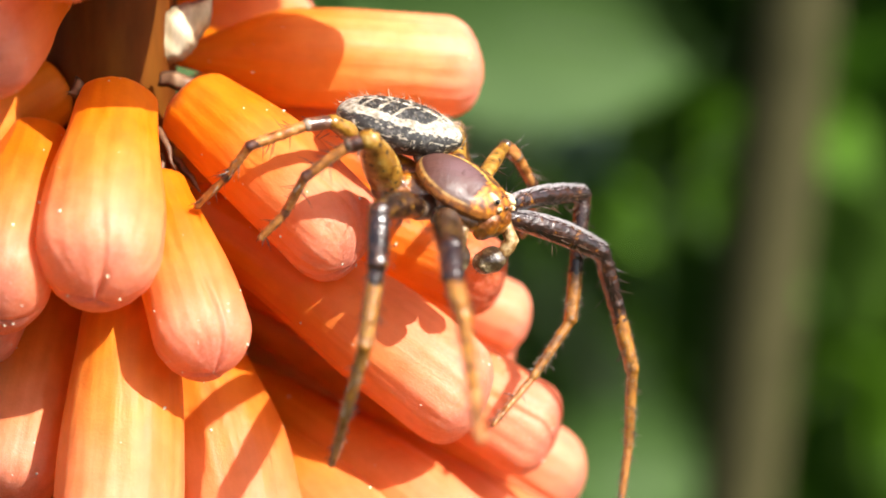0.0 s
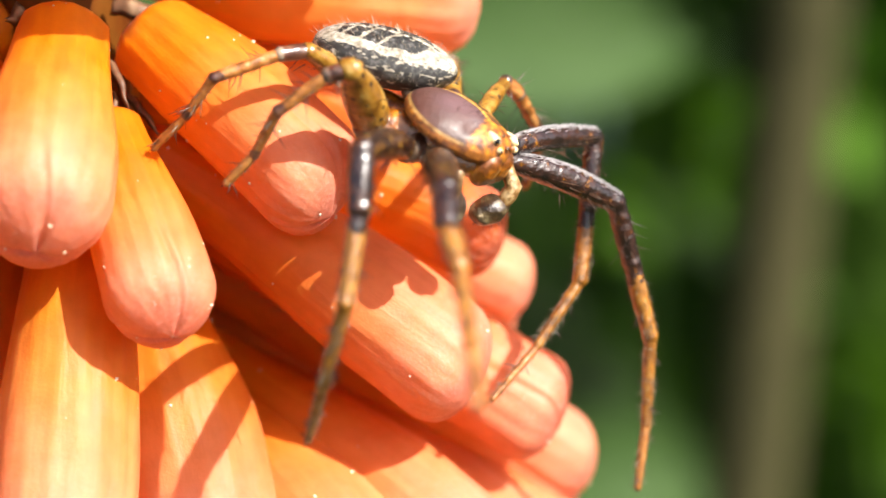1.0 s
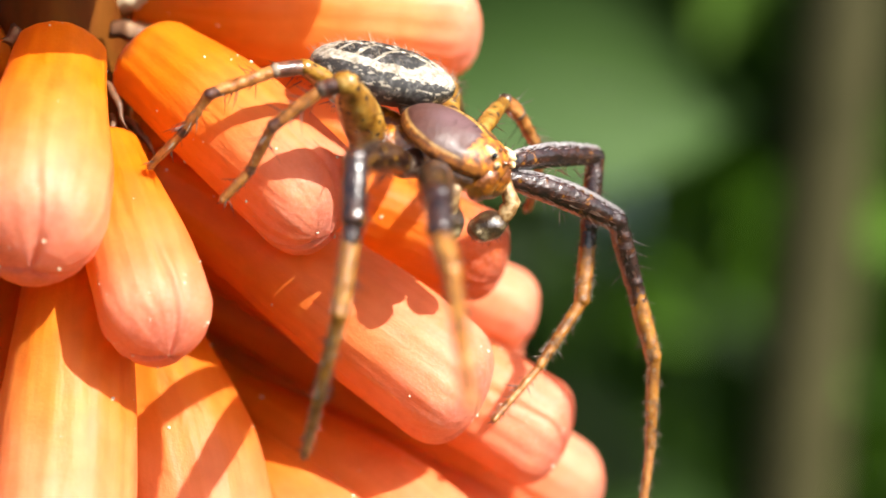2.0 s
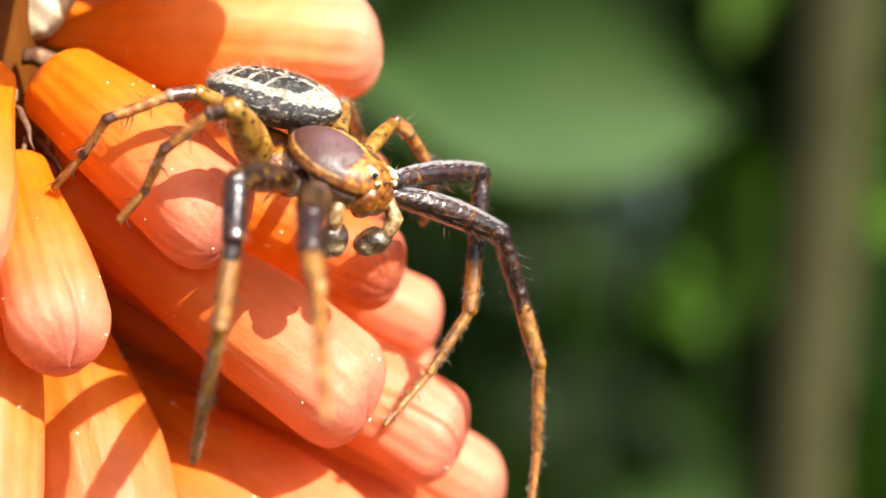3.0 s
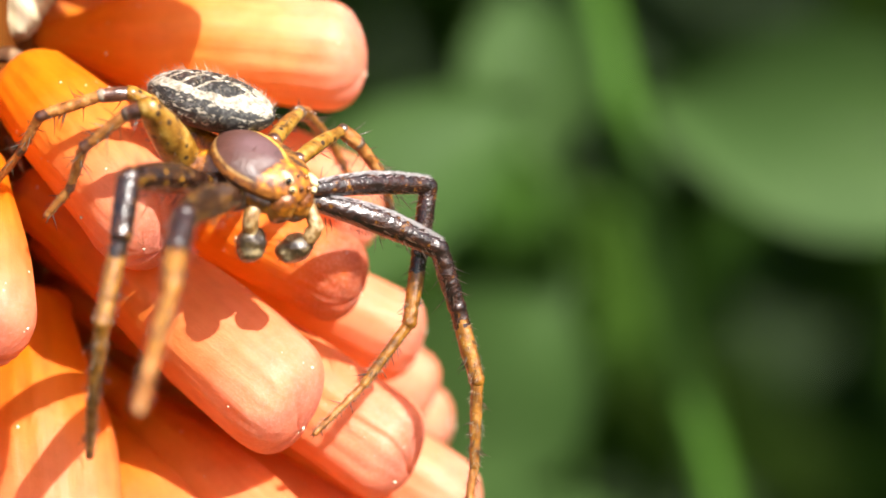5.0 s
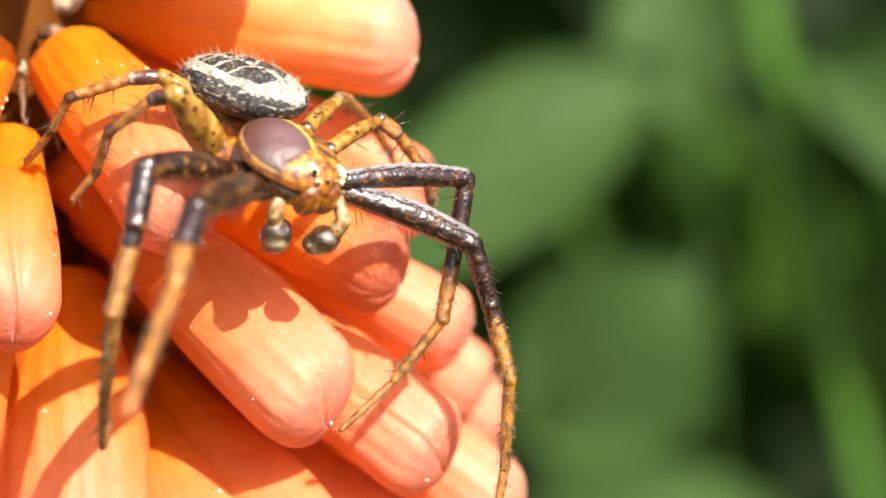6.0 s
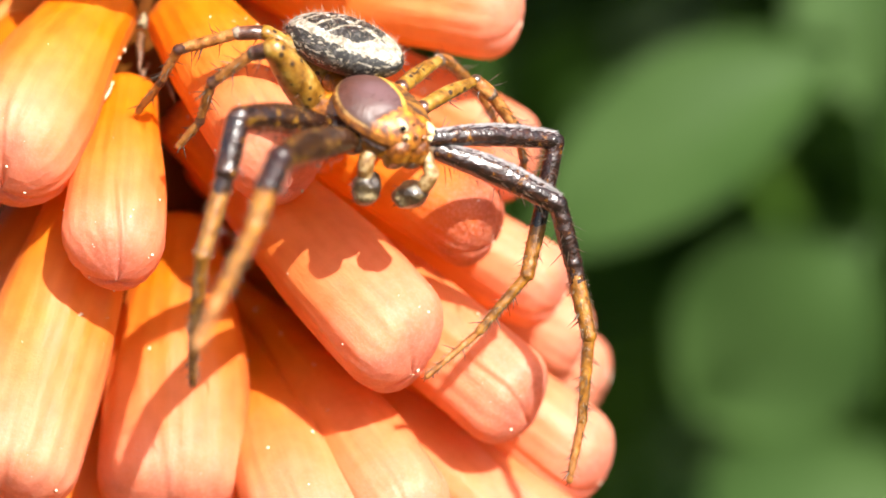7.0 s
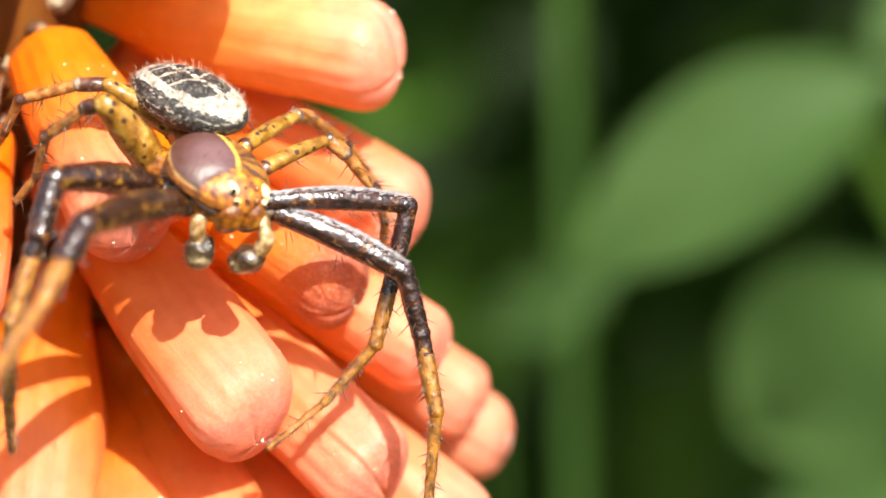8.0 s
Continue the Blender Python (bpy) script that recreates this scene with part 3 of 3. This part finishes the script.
def banded(s, p):
    w = 0.06 * noise.noise(p * 3000)
    return 1 if s + w > 0.84 or s + w < 0.05 else 0


LEGS = [
    # joints from the body outwards, radius of each segment
    ("front", [(1.6, -0.9, 5.1), (0.7, -9.6, 6.2), (0.6, -11.2, 5.2), (0.8, -13.6, 4.0), (0.7, -18.5, 1.8), (0.63, -21.2, 0.5)], [0.74, 0.58, 0.46, 0.35, 0.28], 0.35),
    ("front", [(0.3, -0.5, 5.5), (-2.5, -6.2, 7.1), (-2.7, -7.4, 4.7), (-3.4, -8.8, 0.8), (-4.2, -7.7, -3.4), (-4.65, -6.5, -6.3)], [0.68, 0.55, 0.42, 0.34, 0.25], 0.3),
    ("rear", [(-1.1, 1.2, 6.2), (-2.45, -1.0, 9.4), (-4.2, -1.0, 8.9), (-5.7, -0.8, 7.4), (-6.65, 0.1, 5.1), (-7.85, 0.46, 3.7)], [0.95, 0.36, 0.29, 0.25, 0.21], 0.1),
    ("rear", [(-1.2, 4.3, 7.0), (-4.0, 2.5, 9.4), (-6.25, 1.8, 9.3), (-8.4, 1.8, 8.3), (-9.6, 2.5, 6.3), (-11.0, 3.2, 4.65)], [0.66, 0.33, 0.28, 0.24, 0.2], 0.1),
    ("front", [(4.6, 0.9, 5.0), (10.25, 5.9, 4.25), (9.9, 4.9, 1.0), (9.47, 3.85, -2.3), (7.3, 2.7, -5.2), (5.0, 1.45, -7.4)], [0.52, 0.44, 0.38, 0.28, 0.19], 0.25),
    ("front", [(4.7, 1.5, 4.5), (11.0, 3.6, 1.6), (11.9, 3.6, -1.4), (12.9, 3.2, -5.0), (12.8, 2.7, -9.3), (12.4, 2.05, -12.3)], [0.6, 0.46, 0.41, 0.31, 0.22], 0.25),
    ("rear", [(4.2, 2.6, 6.2), (5.9, 6.3, 6.9), (7.1, 7.0, 5.7), (7.8, 7.8, 4.2), (8.0, 8.6, 2.4), (7.6, 9.4, 0.8)], [0.41, 0.35, 0.3, 0.24, 0.2], 0.1),
    ("rear", [(2.9, 3.2, 7.0), (3.5, 8.1, 7.4), (3.9, 10.0, 6.8), (4.5, 12.3, 5.0), (5.0, 13.6, 3.4), (5.4, 14.8, 1.9)], [0.42, 0.34, 0.29, 0.24, 0.2], 0.1),
]
rnd = random.Random(23)
for kind, j, r, _ in LEGS:
    front = kind == "front"
    if not front:
        j = j[:2] + [tuple(Vector(j[1]).lerp(Vector(j[2]), 0.6))] + j[3:]
    if front:
        leg = part("leg", limb(j[0], j[1], r[0] * 0.72, r[0] * 0.8, 0.42, bow=0.25), DARK_LEG if j[0][0] > 2 else DARK_LEG_MOTTLED, spider, "dark mottled femur")
        part("patella", limb(j[1], j[2], r[1], r[1] * 0.95, 0.08), DARK_LEG, leg)
        part("tibia", limb(j[2], j[3], r[2], r[2] * 0.9, 0.1, tibia_dark), [AMBER_LEG, DARK_LEG], leg, "amber tibia")
        part("metatarsus", limb(j[3], j[4], r[3], r[3] * 0.8, 0.04), AMBER_LEG, leg)
        part("tarsus", limb(j[4], j[5], r[4], r[4] * 0.75, 0.1), PALE_LEG, leg)
    else:
        leg = part("leg", limb(j[0], j[1], r[0] * 0.95, r[0] * 0.65, 0.3, bow=0.1, flat=0.85), YELLOW_LEG, spider, "yellow femur dotted with brown")
        part("patella", limb(j[1], j[2], r[1], r[1], 0.15, ringed), [PALE_LEG if j[0][0] > 2 else JOINT, KNOB], leg)
        part("tibia", limb(j[2], j[3], r[2], r[2] * 0.95, 0.05, banded), [PALE_LEG, JOINT], leg)
        part("metatarsus", limb(j[3], j[4], r[3], r[3] * 0.9, 0.04, banded), [PALE_LEG, JOINT], leg)
        part("tarsus", limb(j[4], j[5], r[4], r[4] * 0.9, 0.15), PALE_LEG, leg)
    hip, heart = Vector(j[0]), Vector((2.7, 0.8, 5.4))
    part("coxa", limb(hip.lerp(heart, 0.75), hip.lerp(heart, 0.08), r[0] * 1.15, r[0] * 0.9, 0.1), HEAD if not front else JOINT, leg)
    part("trochanter", ellipsoid(r[0] * 1.02 * MM, r[0] * 1.02 * MM, r[0] * 0.95 * MM, None, 14, 20), KNOB if front else JOINT, leg, "", Matrix.Translation(hip * MM - BODY))
    bm = bmesh.new()
    for k in range(5):
        a, b = wp(*j[k]), wp(*j[k + 1])
        d = (b - a).normalized()
        side = d.orthogonal().normalized()
        other = d.cross(side)
        for _ in range(int((b - a).length / MM * (38 if front else 20)) + 4):
            t = rnd.uniform(0.05, 0.98)
            g = rnd.uniform(0, 6.28)
            n = math.cos(g) * side + math.sin(g) * other
            hair(bm, a.lerp(b, t) + n * r[k] * MM * 0.9, n + d * rnd.uniform(0.3, 1.2), MM * rnd.uniform(0.15, 0.4), MM * 0.011)
        for _ in range((22, 9, 22, 14, 3)[k] if front else (4, 4, 12, 10, 3)[k]):
            t = rnd.uniform(0.15, 0.9)
            g = rnd.uniform(0, 6.28)
            n = math.cos(g) * side + math.sin(g) * other
            long = rnd.uniform(0.6, 1.15) if k < 2 or not front else rnd.uniform(0.35, 0.8)
            hair(bm, a.lerp(b, t) + n * r[k] * MM * 0.9, n + d * rnd.uniform(0.3, 1.0), MM * long, MM * 0.034)
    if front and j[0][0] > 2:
        # fine flat hairs added along the femur's upper side, standing in for its highlight
        highlight_nap = bmesh.new()
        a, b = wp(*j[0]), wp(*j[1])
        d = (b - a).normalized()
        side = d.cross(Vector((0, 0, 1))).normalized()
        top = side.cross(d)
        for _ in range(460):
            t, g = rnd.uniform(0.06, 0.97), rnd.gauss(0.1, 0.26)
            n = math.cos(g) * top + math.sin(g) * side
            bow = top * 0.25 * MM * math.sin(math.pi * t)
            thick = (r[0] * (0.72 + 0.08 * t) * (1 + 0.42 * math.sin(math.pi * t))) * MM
            hair(highlight_nap, a.lerp(b, t) + bow + n * thick, d + n * rnd.uniform(0.05, 0.3), MM * rnd.uniform(0.25, 0.45), MM * 0.02)
        tagged(part("highlight_nap", highlight_nap, HIGHLIGHT_HAIR, leg, "pale hairs added for the femur's highlight"), kind="stuff")
    if front:
        down = bmesh.new()
        for k in (2, 3, 4):
            a, b = wp(*j[k]), wp(*j[k + 1])
            d = (b - a).normalized()
            side = d.orthogonal().normalized()
            other = d.cross(side)
            for _ in range(int((b - a).length / MM * 22)):
                t, g = rnd.uniform(0.1, 0.98), rnd.uniform(0, 6.28)
                n = math.cos(g) * side + math.sin(g) * other
                hair(down, a.lerp(b, t) + n * r[k] * MM * 0.9, n + d * rnd.uniform(0.2, 1.0), MM * rnd.uniform(0.15, 0.38), MM * 0.012)
        tagged(part("down", down, PALE_HAIR, leg, "pale down of fine hairs"), kind="stuff")
    d = (wp(*j[5]) - wp(*j[4])).normalized()
    for sgn in (-1, 1):
        hair(bm, wp(*j[5]) + d * r[4] * MM * 0.3, d + 0.6 * sgn * d.orthogonal().normalized(), MM * 0.3, MM * 0.04)
    tagged(part("bristles", bm, DARK_HAIR, leg, "fine dark bristles and spines"), kind="stuff")

# jaws, palps and eyes
for x in (-0.25, 0.83):
    turn = pose(0, 0, 0, 8, 0, 0)
    body_part("chelicera", ellipsoid(0.7 * MM, 0.6 * MM, 0.95 * MM, lambda p: p + noise.noise_vector(p * 2200) * 0.05 * MM, 40, 48), HEAD, (x, -2.12, -0.62), "amber jaw", turn)
bm = bmesh.new()
for _ in range(70):
    x, y = rnd.uniform(-1.1, 1.9), rnd.uniform(-2.4, 0.6)
    hair(bm, Vector((x, y, on_carapace(x, y))) * MM, Vector((rnd.uniform(-0.4, 0.4), -0.7, 1.0)), MM * rnd.uniform(0.15, 0.4), MM * 0.012)
tagged(part("bristles", bm, DARK_HAIR, carapace, "short dark bristles on the head"), kind="stuff")
for joints, bulb, way in (
        ([(3.0, -0.5, 4.9), (2.45, -1.25, 4.4), (2.35, -1.1, 3.5)], (2.3, -0.8, 2.75), (-0.2, 0.1, -1)),
        ([(5.0, 0.3, 4.5), (5.4, 0.1, 3.5), (5.0, 0.1, 2.8)], (4.3, 0.15, 2.35), (-1, 0.1, -0.35))):
    pts = [wp(*q) for q in joints] + [wp(*bulb)]
    palp = part("palp", tube([pts[0], pts[0].lerp(pts[1], 0.5), pts[1], pts[1].lerp(pts[2], 0.5), pts[2], pts[3]], [MM * q for q in (0.36, 0.34, 0.4, 0.42, 0.36, 0.3)], 16), PALP, spider, "pale brown palp")
    m = Matrix.Translation(wp(*bulb)) @ Vector(way).to_track_quat("Y", "Z").to_matrix().to_4x4()
    part("palp_bulb", ellipsoid(0.76 * MM, 0.94 * MM, 0.68 * MM, lambda q: q + noise.noise_vector(q * 1500) * 0.12 * MM), PALP_DARK, palp, "dark rounded palp tip", m)
    bm = bmesh.new()
    for _ in range(90):
        n = Vector([rnd.gauss(0, 1) for _ in range(3)]).normalized()
        hair(bm, m @ (Vector((n.x * 0.74, n.y * 0.92, n.z * 0.66)) * MM), m.to_3x3() @ n, MM * rnd.uniform(0.12, 0.32), MM * 0.014)
    tagged(part("bristles", bm, DARK_HAIR, palp), kind="stuff")


for x, y, size, pale in ((-0.42, -1.85, 0.2, True), (1.35, -1.95, 0.19, True), (0.22, -2.34, 0.1, False), (0.7, -2.36, 0.1, False),
                         (-0.3, -2.3, 0.12, True), (1.2, -2.3, 0.13, True), (0.2, -1.85, 0.08, False), (0.74, -1.87, 0.08, False)):
    z = on_carapace(x, y)
    long = 1.9 if pale and size > 0.15 else 1.0
    mound = body_part("eye", ellipsoid(size * 1.4 * MM, size * 1.4 * long * MM, size * 1.2 * MM, None, 16, 20), EYE_RING if pale else HEAD, (x, y + size * (long - 1), z - 0.05 - size * 0.3), "black eye on a pale mound")
    way = Vector((0.5 * (1 if x > 0.45 else -1), -1.0, 0.25)).normalized()
    part("pupil", ellipsoid(size * 0.8 * MM, size * 0.8 * MM, size * 0.8 * MM, None, 10, 14), EYE, mound, "", Matrix.Translation(way * size * 0.85 * MM + Vector((0, -size * (long - 1) * MM * 1.2, 0))))

# ---- growth behind ----
def leaf_bmesh(bm, m, length, width, cup=0.15, n=10, w=4, pointed=1.0, rnd=random):
    rows = []
    for i in range(n + 1):
        s = i / n
        half = width * 0.5 * math.sin(math.pi * s ** pointed) ** 0.75 if 0 < s < 1 else 0.0005
        row = []
        for k in range(-w, w + 1):
            u = k / w
            row.append(bm.verts.new(m @ Vector((half * u, length * (s - 0.5), cup * width * (u * u - 0.3) - 0.12 * length * (s - 0.5) ** 2 * 4 + 0.01 * width * math.cos(9 * s)))))
        rows.append(row)
    for a, b in zip(rows, rows[1:]):
        for k in range(2 * w):
            bm.faces.new((a[k], a[k + 1], b[k + 1], b[k]))


def big_leaf(at, length, width, tilt, spin, label="broad green leaf of the shrub behind"):
    """spin: turn in the picture plane; tilt: lean back."""
    bm = bmesh.new()
    leaf_bmesh(bm, Matrix(), length * MM, width * MM, n=24, w=8)
    m = Matrix.Translation(Vector(at) * MM) @ pose(0, 0, 0, 90 - tilt, 0, 0) @ pose(0, 0, 0, 0, 0, spin)
    ob = part("leaf", bm, LEAF, None, "", m)
    spine = [Vector((0, length * MM * (q - 0.5), -0.3 * 0.15 * width * MM - 0.12 * length * MM * (q - 0.5) ** 2 * 4)) for q in [k / 12 for k in range(13)]]
    part("midrib", tube(spine, [MM * (0.28 - 0.2 * k / 12) for k in range(13)], 8), BLADE, ob)
    foot = m @ spine[0]
    out = (m.to_3x3() @ Vector((0, -1, -0.4))).normalized()
    root = Vector((foot.x + 0.01, foot.y + 0.05, GROUND_Z))
    way = [foot, foot + out * 0.006, foot + out * 0.012 + Vector((0, 0.004, -0.006))]
    way += [way[-1].lerp(root, q) + Vector((0, 0.02, 0)) * math.sin(math.pi * q) for q in (0.03, 0.1, 0.25, 0.45, 0.7, 1.0)]
    back = m.inverted()
    part("leaf_stalk", tube([back @ p for p in way], [MM * q for q in (0.45, 0.5, 0.55, 0.55, 0.6, 0.7, 0.8, 0.9, 1.0)], 8), BLADE, ob, "thin green stalk")
    return tagged(ob, label, "leaf", group="leaves of the shrub")


big_leaf((34.5, 168, -27), 41, 21, 12, 80)
big_leaf((-6.2, 126, -25), 33, 15, 34, -48)
big_leaf((2.5, 132, -43), 24, 19, 3, -40)
big_leaf((4.6, 160, -20), 18, 14, 20, 10)
big_leaf((-33, 160, -51), 15, 8, 10, -60)
big_leaf((59, 220, -97), 24, 17, 30, 80)
big_leaf((4, 150, -66), 34, 14, 40, 90)

stalk = part("dry_stalk", tube([(61 * MM, 0.17, GROUND_Z), (61 * MM, 0.17, -0.2), (61 * MM, 0.17, -0.08), (64 * MM, 0.17, -0.02), (68 * MM, 0.17, 0.06), (75 * MM, 0.17, 0.2)], [0.005, 0.0048, 0.0046, 0.0045, 0.0044, 0.004], 16), STALK, None)
tagged(stalk, "upright grey-brown dry stalk behind the flower", "stalk")
for x0, z0, x1, z1 in ((9.9, -19, 23, -72), (-39, -25, -36, -79)):
    a, b = Vector((x0, 180, z0)) * MM, Vector((x1, 180, z1)) * MM
    d = (b - a) / (a.z - b.z)
    foot, top = a + d * (a.z - GROUND_Z), a - d * 0.12
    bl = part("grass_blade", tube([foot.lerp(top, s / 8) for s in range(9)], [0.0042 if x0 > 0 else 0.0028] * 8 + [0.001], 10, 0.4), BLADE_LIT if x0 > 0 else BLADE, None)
    part("midrib", tube([foot.lerp(top, s / 8) + Vector((0, -0.0017 if x0 > 0 else -0.0011, 0)) for s in range(9)], [0.0005] * 8 + [0.0003], 8), BLADE, bl)
    tagged(bl, "long green grass blade behind the flower", "grass")



def thicket(name, seed, count, box, length, label, tilt=(10, 90), mat=None):
    """A mass of small leaves in a box of x, y, z ranges."""
    rnd = random.Random(seed)
    bm = bmesh.new()
    for _ in range(count):
        p = Vector([rnd.uniform(*span) for span in box])
        size = rnd.uniform(*length)
        m = Matrix.Translation(p) @ pose(0, 0, 0, rnd.uniform(*tilt), rnd.uniform(-40, 40), rnd.uniform(0, 360))
        leaf_bmesh(bm, m, size, size * rnd.uniform(0.45, 0.7), n=6, w=2)
    return tagged(part(name, bm, mat or LEAF_DEEP, None), label, "foliage", kind="stuff")


thicket("undergrowth", 4, 280, ((-0.03, 0.3), (0.2, 0.3), (-0.4, -0.03)), (0.014, 0.03), "scattered small green leaves of the undergrowth")
thicket("hedge", 5, 2600, ((-0.5, 0.6), (0.42, 0.8), (-0.62, 0.2)), (0.04, 0.075), "dense dark green leaves of a shaded hedge")
# leaf mass added above the view to keep the hedge below it dark
thicket("shade_canopy", 6, 1700, ((-0.45, 0.75), (0.24, 0.75), (0.04, 0.3)), (0.04, 0.075), "unseen mass of leaves added to shade the hedge", (-30, 50))
thicket("sunlit_undergrowth", 9, 60, ((0.088, 0.125), (0.24, 0.27), (-0.14, -0.055)), (0.01, 0.02), "yellow-green leaves in the sun beside the stalk", (40, 90), LEAF_BRIGHT)


def sprig(seed, count, box, length, label, mat):
    """A thin twig with leaves that can be told apart, each a part of its own."""
    rnd = random.Random(seed)
    mid = Vector([(a + b) / 2 for a, b in box])
    ob = tagged(new("sprig"), label, "plant", group="sprigs of the undergrowth")
    ob.location = (mid.x, mid.y, GROUND_Z)
    height = mid.z - GROUND_Z
    part("twig", tube([(0.004 * math.sin(4 * k / 12), 0.006, height * k / 12) for k in range(13)], [0.0009 - 0.0004 * k / 12 for k in range(13)], 8), BLADE, ob)
    for _ in range(count):
        bm = bmesh.new()
        size = rnd.uniform(*length)
        leaf_bmesh(bm, Matrix(), size, size * rnd.uniform(0.5, 0.7), n=8, w=3)
        at = Vector([rnd.uniform(*span) for span in box]) - ob.location
        part("leaf", bm, mat, ob, "", Matrix.Translation(at) @ pose(0, 0, 0, rnd.uniform(20, 70), rnd.uniform(-40, 40), rnd.uniform(0, 360)))


sprig(7, 16, ((0.062, 0.08), (0.24, 0.26), (-0.078, -0.056)), (0.007, 0.013), "sprig of small yellow-green leaves in the sun", LEAF_BRIGHT)
sprig(10, 5, ((0.052, 0.064), (0.25, 0.26), (-0.066, -0.057)), (0.006, 0.01), "sprig of small leaves coloured with the sky's reflection", LEAF_SKYLIT)
